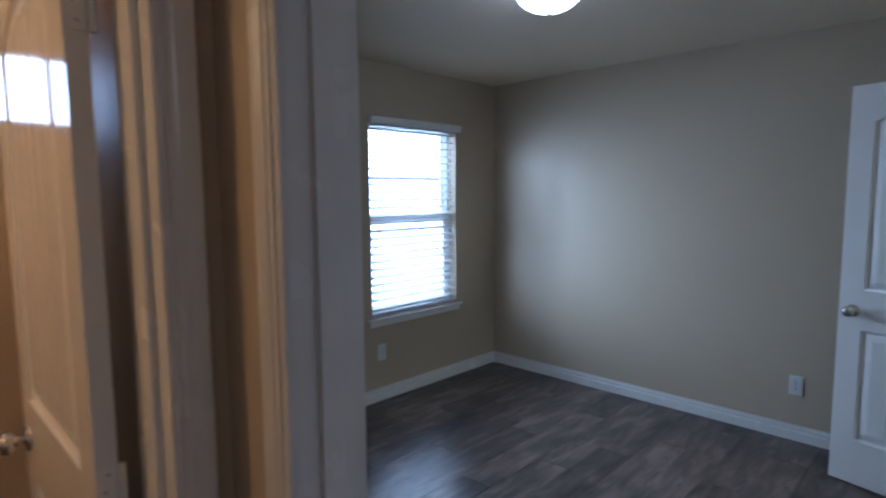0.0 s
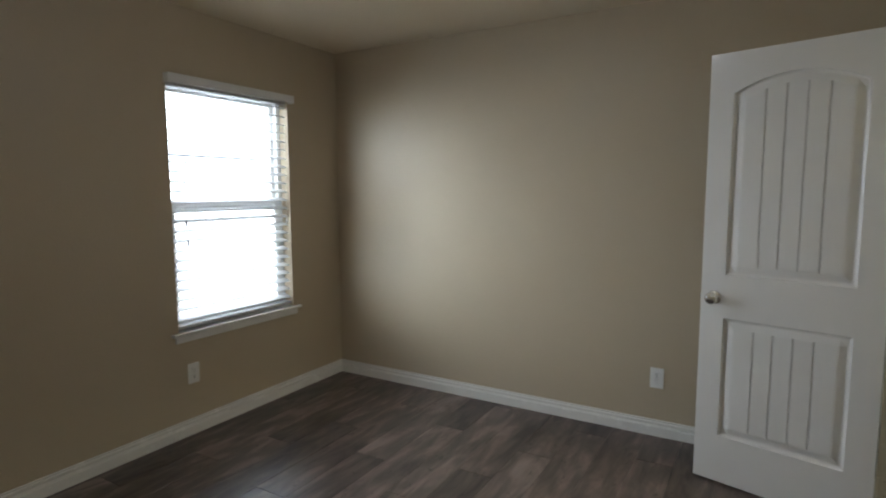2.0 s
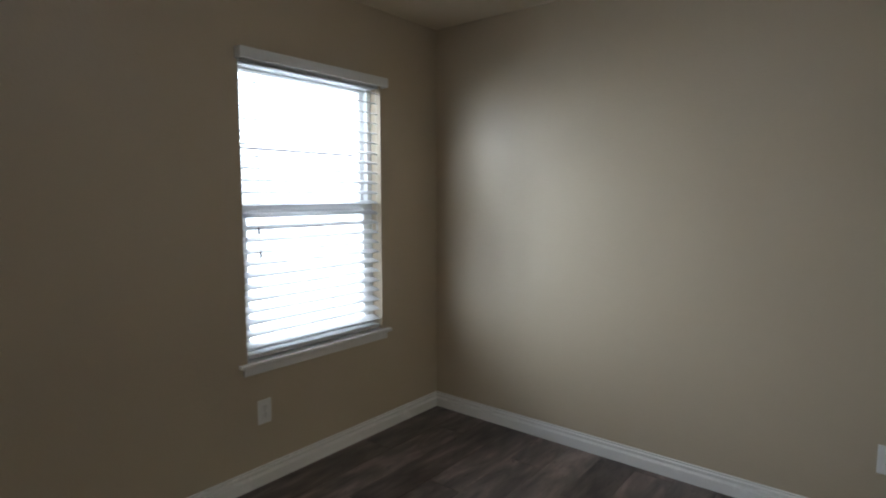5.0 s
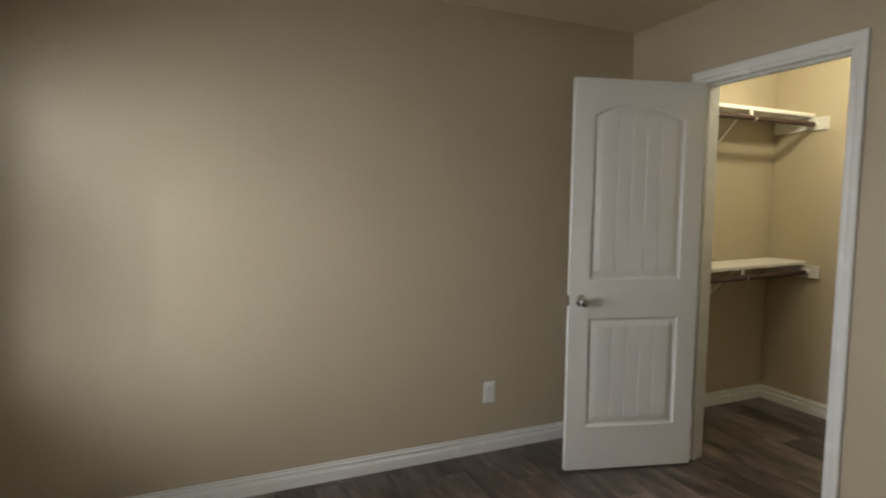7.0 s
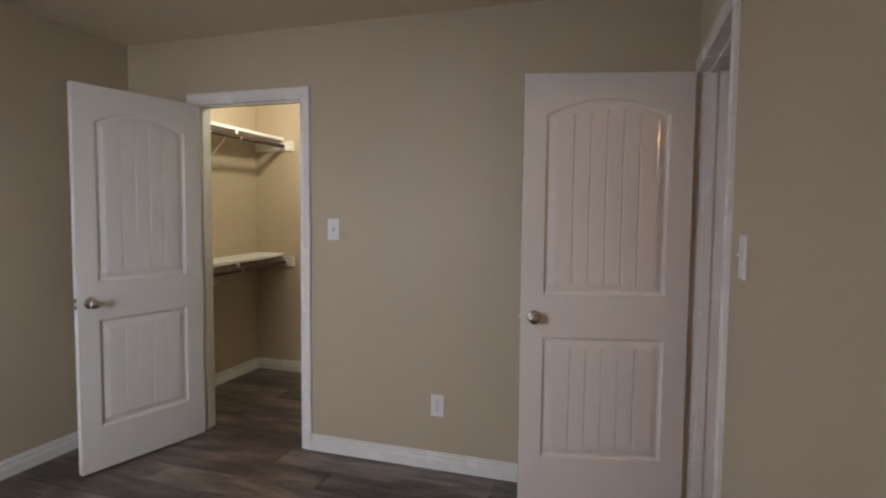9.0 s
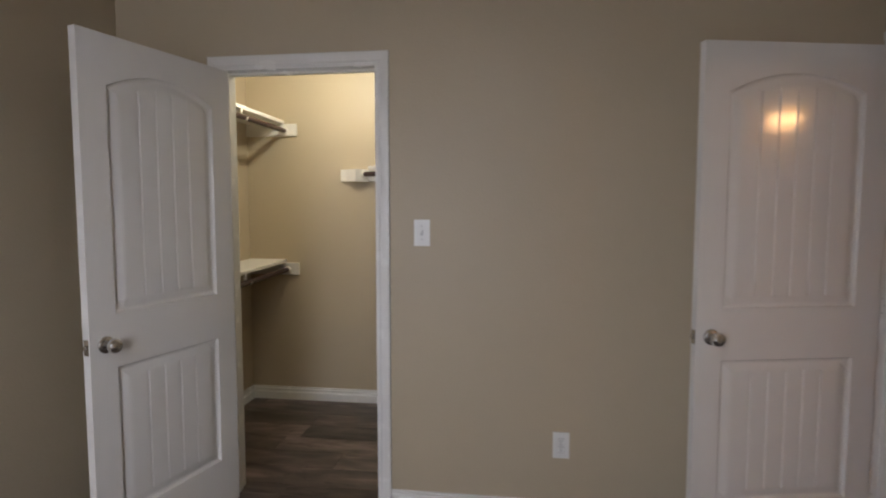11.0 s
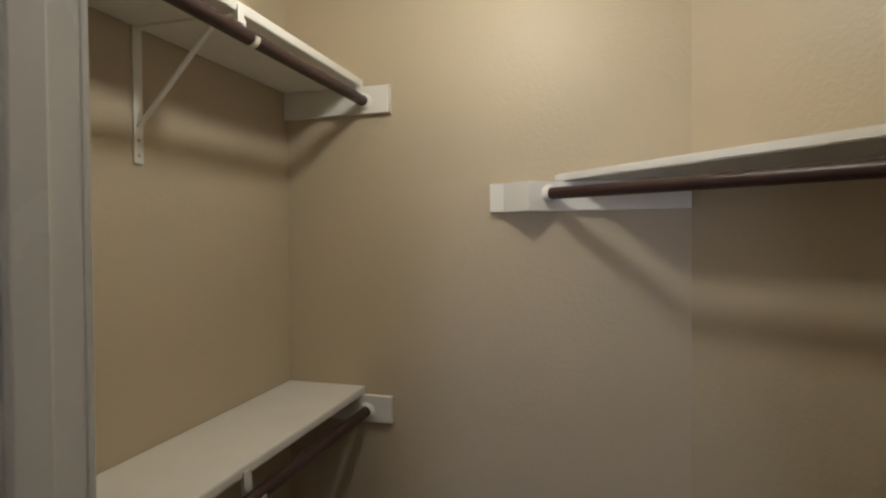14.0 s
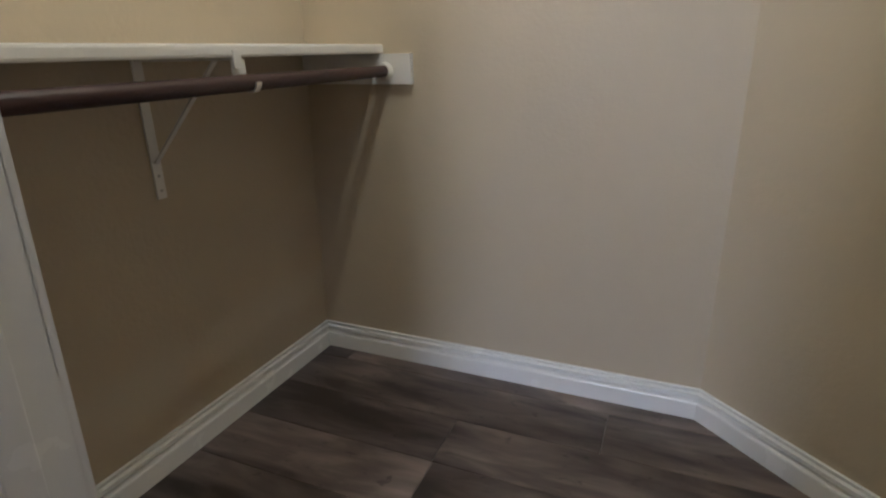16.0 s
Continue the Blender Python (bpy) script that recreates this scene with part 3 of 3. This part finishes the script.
RIGHT = Matrix.Rotation(-math.pi / 2, 4, "Z")   # faces -x
LEFT = Matrix.Rotation(math.pi / 2, 4, "Z")     # faces +x
BACK = Matrix.Rotation(math.pi, 4, "Z")         # faces +y
outlet(Matrix.Translation((-0.321, N, 0.343)), "white duplex outlet on the plain beige wall")
outlet(Matrix.Translation((E, 1.700, 0.353)) @ RIGHT, "white duplex outlet between the two doors")
outlet(Matrix.Translation((W, 2.490, 0.362)) @ LEFT, "white duplex outlet below the window")
switch(Matrix.Translation((E, 2.331, 1.304)) @ RIGHT, "white toggle switch beside the closet doorway")
switch(Matrix.Translation((-0.49, S, 1.283)) @ BACK, "white toggle switch beside the bedroom doorway")

# ---- spring door stop on the baseboard behind the bedroom door ----
stop = thing("door_stop", "small steel spring door stop with a white rubber tip", "door stop", Matrix.Translation((E - 0.0110, 1.210, 0.063)))
part("base", lathe([(0.011, 0.0), (0.011, 0.002), (0.006, 0.005)], 16, "X"), NICKEL, stop, smooth=True, at=BACK)
coil = [(0.0062 + 0.0016 * math.sin(k * math.pi / 2), 0.005 + 0.0011 * k) for k in range(49)]
part("spring", lathe(coil, 14, "X"), NICKEL, stop, "grey steel coil", True, BACK)
part("rubber_tip", lathe([(0.0050, 0.057), (0.0085, 0.058), (0.0085, 0.068), (0.0070, 0.071), (0.001, 0.0715)], 16, "X"), PLASTIC, stop, "white rubber tip", True, BACK)

# ---- ceiling lamps ----
def dome_light(name, x, y, r, glassmat, label, knob=True):
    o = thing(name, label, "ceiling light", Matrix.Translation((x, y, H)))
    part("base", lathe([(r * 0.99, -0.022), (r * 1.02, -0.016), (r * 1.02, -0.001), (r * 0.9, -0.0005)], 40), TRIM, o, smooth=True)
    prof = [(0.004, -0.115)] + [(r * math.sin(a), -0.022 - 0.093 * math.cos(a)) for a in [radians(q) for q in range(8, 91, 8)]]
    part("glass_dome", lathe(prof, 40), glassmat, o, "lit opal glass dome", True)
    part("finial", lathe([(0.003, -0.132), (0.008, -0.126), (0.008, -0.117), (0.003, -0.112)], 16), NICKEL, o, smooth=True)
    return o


dome_light("ceiling_light", -1.03, 2.14, 0.150, DOME, "lit white glass dome light on the bedroom ceiling")
o = thing("closet_light", "bare lit bulb in a white holder on the closet ceiling", "ceiling light", Matrix.Translation((1.34, 3.06, H)))
part("holder", lathe([(0.020, -0.055), (0.028, -0.040), (0.055, -0.020), (0.060, -0.002), (0.04, -0.0005)], 24), PLASTIC, o, smooth=True)
b = lathe([(0.012, -0.057), (0.014, -0.0565), (0.014, -0.056)], 16)
part("socket_ring", b, NICKEL, o)
# unseen fixture added to carry the hall's warm fill light
dome_light("hall_fill_dome", 2.2, -1.6, 0.150, WARM, "unseen glass dome added to carry the warm hall fill")
o = thing("vanity_light", "lit warm two-bulb light on the bathroom wall", "wall light", Matrix.Translation((-1.20, -1.2, 2.10)))
part("back_plate", box(-0.20, 0.20, 0.0, 0.025, -0.05, 0.05, 0.008), NICKEL, o)
for dx in (-0.07, 0.07):
    part("bulb_cup", lathe([(0.030, 0.025), (0.030, 0.030), (0.022, 0.055), (0.020, 0.056)], 20, "Y"), NICKEL, o, smooth=True, at=Matrix.Translation((dx, 0, 0)) @ BACK)
    part("bulb", lathe([(0.014, 0.056), (0.016, 0.064), (0.020, 0.070)], 20, "Y"), WARM, o, "glowing warm bulb neck", True, Matrix.Translation((dx, 0, 0)) @ BACK)
win3 = thing("window_3", "small bright bathroom window set high in the wall", "window", kind="structure")
for nm, b4 in (("side_frame", (-0.20, -0.18, 1.79, 2.07)), ("side_frame", (0.08, 0.10, 1.79, 2.07)), ("head_frame", (-0.18, 0.08, 2.05, 2.07)), ("foot_frame", (-0.18, 0.08, 1.79, 1.81)), ("mullion", (-0.106, -0.092, 1.81, 2.05)), ("mullion", (-0.012, 0.002, 1.81, 2.05))):
    part(nm, box(-2.25, -2.205, *b4, 0.002), VINYL, win3)

# ---- closet shelves ----
def hook_bracket(shelf, m, reach, rod_y, rod_z, drop):
    """A steel shelf bracket with a rod hook; y runs out from the wall, z = 0 is the shelf's underside."""
    k = part("bracket", box(-0.013, 0.013, 0.0, 0.006, -drop, -0.001, 0.0015), SHELF, shelf, "white steel bracket", at=m)
    part("arm", box(-0.009, 0.009, 0.004, reach, -0.006, -0.001, 0.001), SHELF, k)
    part("strut", bar((0, 0.006, -drop + 0.085), (0, reach * 0.80, -0.006), 0.013, 0.005, bevel=0.001), SHELF, k)
    part("front_tab", box(-0.011, 0.011, reach - 0.002, reach + 0.004, -0.022, 0.014, 0.001), SHELF, k)
    b = bmesh.new()
    r0, r1, n = 0.0172, 0.0202, 12
    pts = []
    for q in range(n + 1):
        a = radians(-200 + 205 * q / n)
        pts.append((a, r0, r1))
    loops = []
    for a, ra, rb in pts:
        loops.append([b.verts.new((x, rod_y + r * math.cos(a), rod_z + r * math.sin(a))) for x in (-0.030, -0.014) for r in (ra, rb)])
    for p, q in zip(loops, loops[1:]):
        for i, j in ((0, 1), (1, 3), (3, 2), (2, 0)):
            b.faces.new((p[i], p[j], q[j], q[i]))
    b.faces.new((loops[0][0], loops[0][1], loops[0][3], loops[0][2]))
    b.faces.new((loops[-1][0], loops[-1][2], loops[-1][3], loops[-1][1]))
    part("rod_hook", b, SHELF, k)
    part("hook_arm", box(-0.030, 0.009, rod_y - 0.0205, rod_y - 0.0172, rod_z, -0.004, 0.001), SHELF, k)
    for z in (-drop + 0.02, -drop + 0.055):
        part("screw", lathe([(0.004, 0), (0.004, 0.001), (0.002, 0.0016)], 10, "Y"), STEEL, k, at=Matrix.Translation((0, 0.006, z)) @ BACK)
    return k


def rod_socket(shelf, p, d):
    """A round white rod cup at p, its open side facing along d."""
    q = Vector(d).to_track_quat("Z", "Y").to_matrix().to_4x4()
    part("rod_socket", lathe([(0.026, 0.0), (0.026, 0.004), (0.0215, 0.009), (0.0200, 0.014), (0.017, 0.014)], 24), SHELF, shelf, "white rod cup", True, Matrix.Translation(p) @ q)


def straight_shelf(name, z, label):
    """A board on side cleats across the closet's north end, with a hanging rod below its front edge."""
    s = thing(name, label, "closet shelf", Matrix.Translation((0, CN, z)))
    xa, xb = E + T, CX
    part("board", box(xa + 0.001, xb - 0.001, -0.284, -0.001, 0.0, 0.026, 0.006), SHELF, s)
    part("cleat", box(xb - 0.020, xb - 0.0005, -0.380, -0.001, -0.088, -0.001, 0.002), SHELF, s)
    part("cleat", box(xa + 0.0005, xa + 0.020, -0.380, -0.001, -0.088, -0.001, 0.002), SHELF, s)
    ry, rz = -0.296, -0.050
    part("hanging_rod", tube((xa + 0.021, ry, rz), (xb - 0.021, ry, rz), 0.0168, 24), ROD, s, "dark brown painted rod", True)
    rod_socket(s, (xb - 0.020, ry, rz), (-1, 0, 0))
    rod_socket(s, (xa + 0.020, ry, rz), (1, 0, 0))
    hook_bracket(s, Matrix.Translation((1.385, 0, 0)) @ BACK, 0.284, 0.296, rz, 0.315)
    return s


straight_shelf("closet_shelf", 2.017, "upper white closet shelf with a dark brown hanging rod")
low = straight_shelf("closet_shelf", 1.020, "lower white closet shelf with a dark brown hanging rod")
low.matrix_basis = Matrix.Translation((CX, CN, 1.020)) @ Matrix.Rotation(radians(-1.5), 4, "Y") @ Matrix.Translation((-CX, 0, 0))

s = thing("slanted_closet_shelf", "white closet shelf with a rod along the slanted wall", "closet shelf", Matrix.Translation((0, 0, 1.689)))
dep = 0.252
k0 = dep / VY
front = (CX - 0.001, AY + k0 - 0.003)
L1 = SL - 0.02


def along(sv, off):
    return (AX + UX * sv + VX * off, AY + UY * sv + VY * off)


wallx = E + T + 0.001
s1 = (AX + VX * dep - wallx) / -UX
s0 = (AX + VX * 0.001 - wallx) / -UX
b = prism([(CX - 0.001, AY + 0.004), front, along(s1, dep), along(s0, 0.002)], 0.0, 0.023)
bmesh.ops.bevel(b, geom=[e for e in b.edges if abs(e.verts[0].co.z - e.verts[1].co.z) < 1e-6], offset=0.0035, segments=2, affect="EDGES")
part("board", b, SHELF, s)
part("cleat", box(CX - 0.020, CX - 0.0005, AY + 0.002, 3.152, -0.086, -0.001, 0.002), SHELF, s)
part("slanted_cleat", prism([along(0.03, 0.001), along(s0 - 0.02, 0.001), along(s0 - 0.03, 0.020), along(0.045, 0.020)], -0.038, -0.001), SHELF, s)
part("wedge_block", prism([(CX - 0.0205, 3.110), (CX - 0.076, 3.026), (CX - 0.0205, 2.955)], -0.086, -0.001), SHELF, s, "white wedge block behind the rod end")
rx, ry, rz = 1.968, 2.967, -0.037
hx, hy = along(0.83, 0.262)
hz = -0.060
ru = Vector((hx - rx, hy - ry, hz - rz)).normalized()
re = Vector((rx, ry, rz)) + ru * ((wallx + 0.02 - rx) / ru.x)
part("hanging_rod", tube((rx, ry, rz), re, 0.0168, 24), ROD, s, "dark brown painted rod", True)
rod_socket(s, (rx + 0.006, ry + 0.008, rz), ru)
ang = math.atan2(VY, VX) - math.pi / 2
for sv in (0.83,):
    px, py = along(sv, 0.0)
    hook_bracket(s, Matrix.Translation((px, py, 0)) @ Matrix.Rotation(ang, 4, "Z"), dep, 0.262, hz, 0.315)

# ---- kitchen range beyond the hall ----
r = thing("kitchen_range", "black freestanding kitchen range on the plank floor", "range", Matrix.Translation((4.35, -2.85, 0)))
part("body", box(0, 0.66, 0, 0.76, 0.06, 0.90, 0.006), BLACK, r)
part("cooktop", box(-0.01, 0.66, 0, 0.76, 0.90, 0.925, 0.005), STEEL, r, "grey cooktop edge")
part("backguard", box(0.58, 0.66, 0, 0.76, 0.925, 1.17, 0.008), BLACK, r)
part("oven_door", box(-0.03, 0.0, 0.02, 0.74, 0.26, 0.80, 0.008), BLACK, r)
part("handle", tube((-0.06, 0.08, 0.76), (-0.06, 0.68, 0.76), 0.011), STEEL, r, smooth=True)
part("drawer", box(-0.025, 0.0, 0.02, 0.74, 0.08, 0.24, 0.006), BLACK, r)
part("plinth", box(0.04, 0.64, 0.02, 0.74, 0.0, 0.06), BLACK, r)

# ---- floor ----
floor = structure("floor", box(W - 0.2, 6.1, -3.3, CN + T, -0.03, -0.006), SUB, "dark grey-brown vinyl plank floor", "floor")
PW, PL = 0.1912, 1.22
EDGE = 1.36


def plank_bm(w, l, bm=None, x=0.0, y=0.0):
    b = bm or bmesh.new()
    g, c = 0.0004, 0.0014
    lo = [(g, g), (w - g, g), (w - g, l - g), (g, l - g)]
    hi = [(g + c, g + c), (w - g - c, g + c), (w - g - c, l - g - c), (g + c, l - g - c)]
    r0 = [b.verts.new((x + px, y + py, -0.006)) for px, py in lo]
    r1 = [b.verts.new((x + px, y + py, -0.0012)) for px, py in lo]
    r2 = [b.verts.new((x + px, y + py, 0.0)) for px, py in hi]
    b.faces.new(r2)
    for ra, rb in ((r0, r1), (r1, r2)):
        for i in range(4):
            j = (i + 1) % 4
            b.faces.new((ra[i], ra[j], rb[j], rb[i]))
    return b


def rows_between(x0, x1):
    k = math.floor((x0 - EDGE) / PW)
    while EDGE + k * PW < x1:
        a, c = max(x0, EDGE + k * PW), min(x1, EDGE + (k + 1) * PW)
        if c - a > 0.01:
            yield k, a, c
        k += 1


def lengths(k, y0, y1):
    """Plank ends along a row, staggered row by row."""
    fixed = {0: 3.23 - 2 * PL, 1: 3.235, 2: 2.83}
    y = fixed.get(k, (k * 0.437 + 0.11 * math.sin(k * 5.3)) % PL)
    while y > y0:
        y -= PL
    while y < y1:
        a, c = max(y, y0), min(y + PL, y1)
        if c - a > 0.02:
            yield a, c
        y += PL


def lay(x0, x1, y0, y1):
    for k, a, c in rows_between(x0, x1):
        for ya, yb in lengths(k, y0, y1):
            part("plank", plank_bm(c - a, yb - ya), PLANK, floor, at=Matrix.Translation((a, ya, 0)))


lay(W, E + 0.06, S - T / 2, N)
for k, a, c in rows_between(E + 0.06, CX):
    ylow = max(AY + UY * (AX - c) / -UX - 0.06, 1.1) if c < AX else AY - 0.05
    ylow = min(ylow, AY + UY * (AX - a) / -UX - 0.02)
    for ya, yb in lengths(k, ylow, CN):
        part("plank", plank_bm(c - a, yb - ya), PLANK, floor, at=Matrix.Translation((a, ya, 0)))
lay(BX - TB, 1.2, -1.2, S - T / 2)
b = bmesh.new()
for xa, xb, y0, y1 in ((1.2, 6.0, -3.2, S - T), (BX - TB, 1.2, -3.2, -1.2), (-2.2, BX - TB, -1.2, S - T)):
    for k, a, c in rows_between(xa, xb):
        for ya, yb in lengths(k, y0, y1):
            plank_bm(c - a, yb - ya, b, a, ya)
part("far_planks", b, PLANK, floor)["kind"] = "stuff"
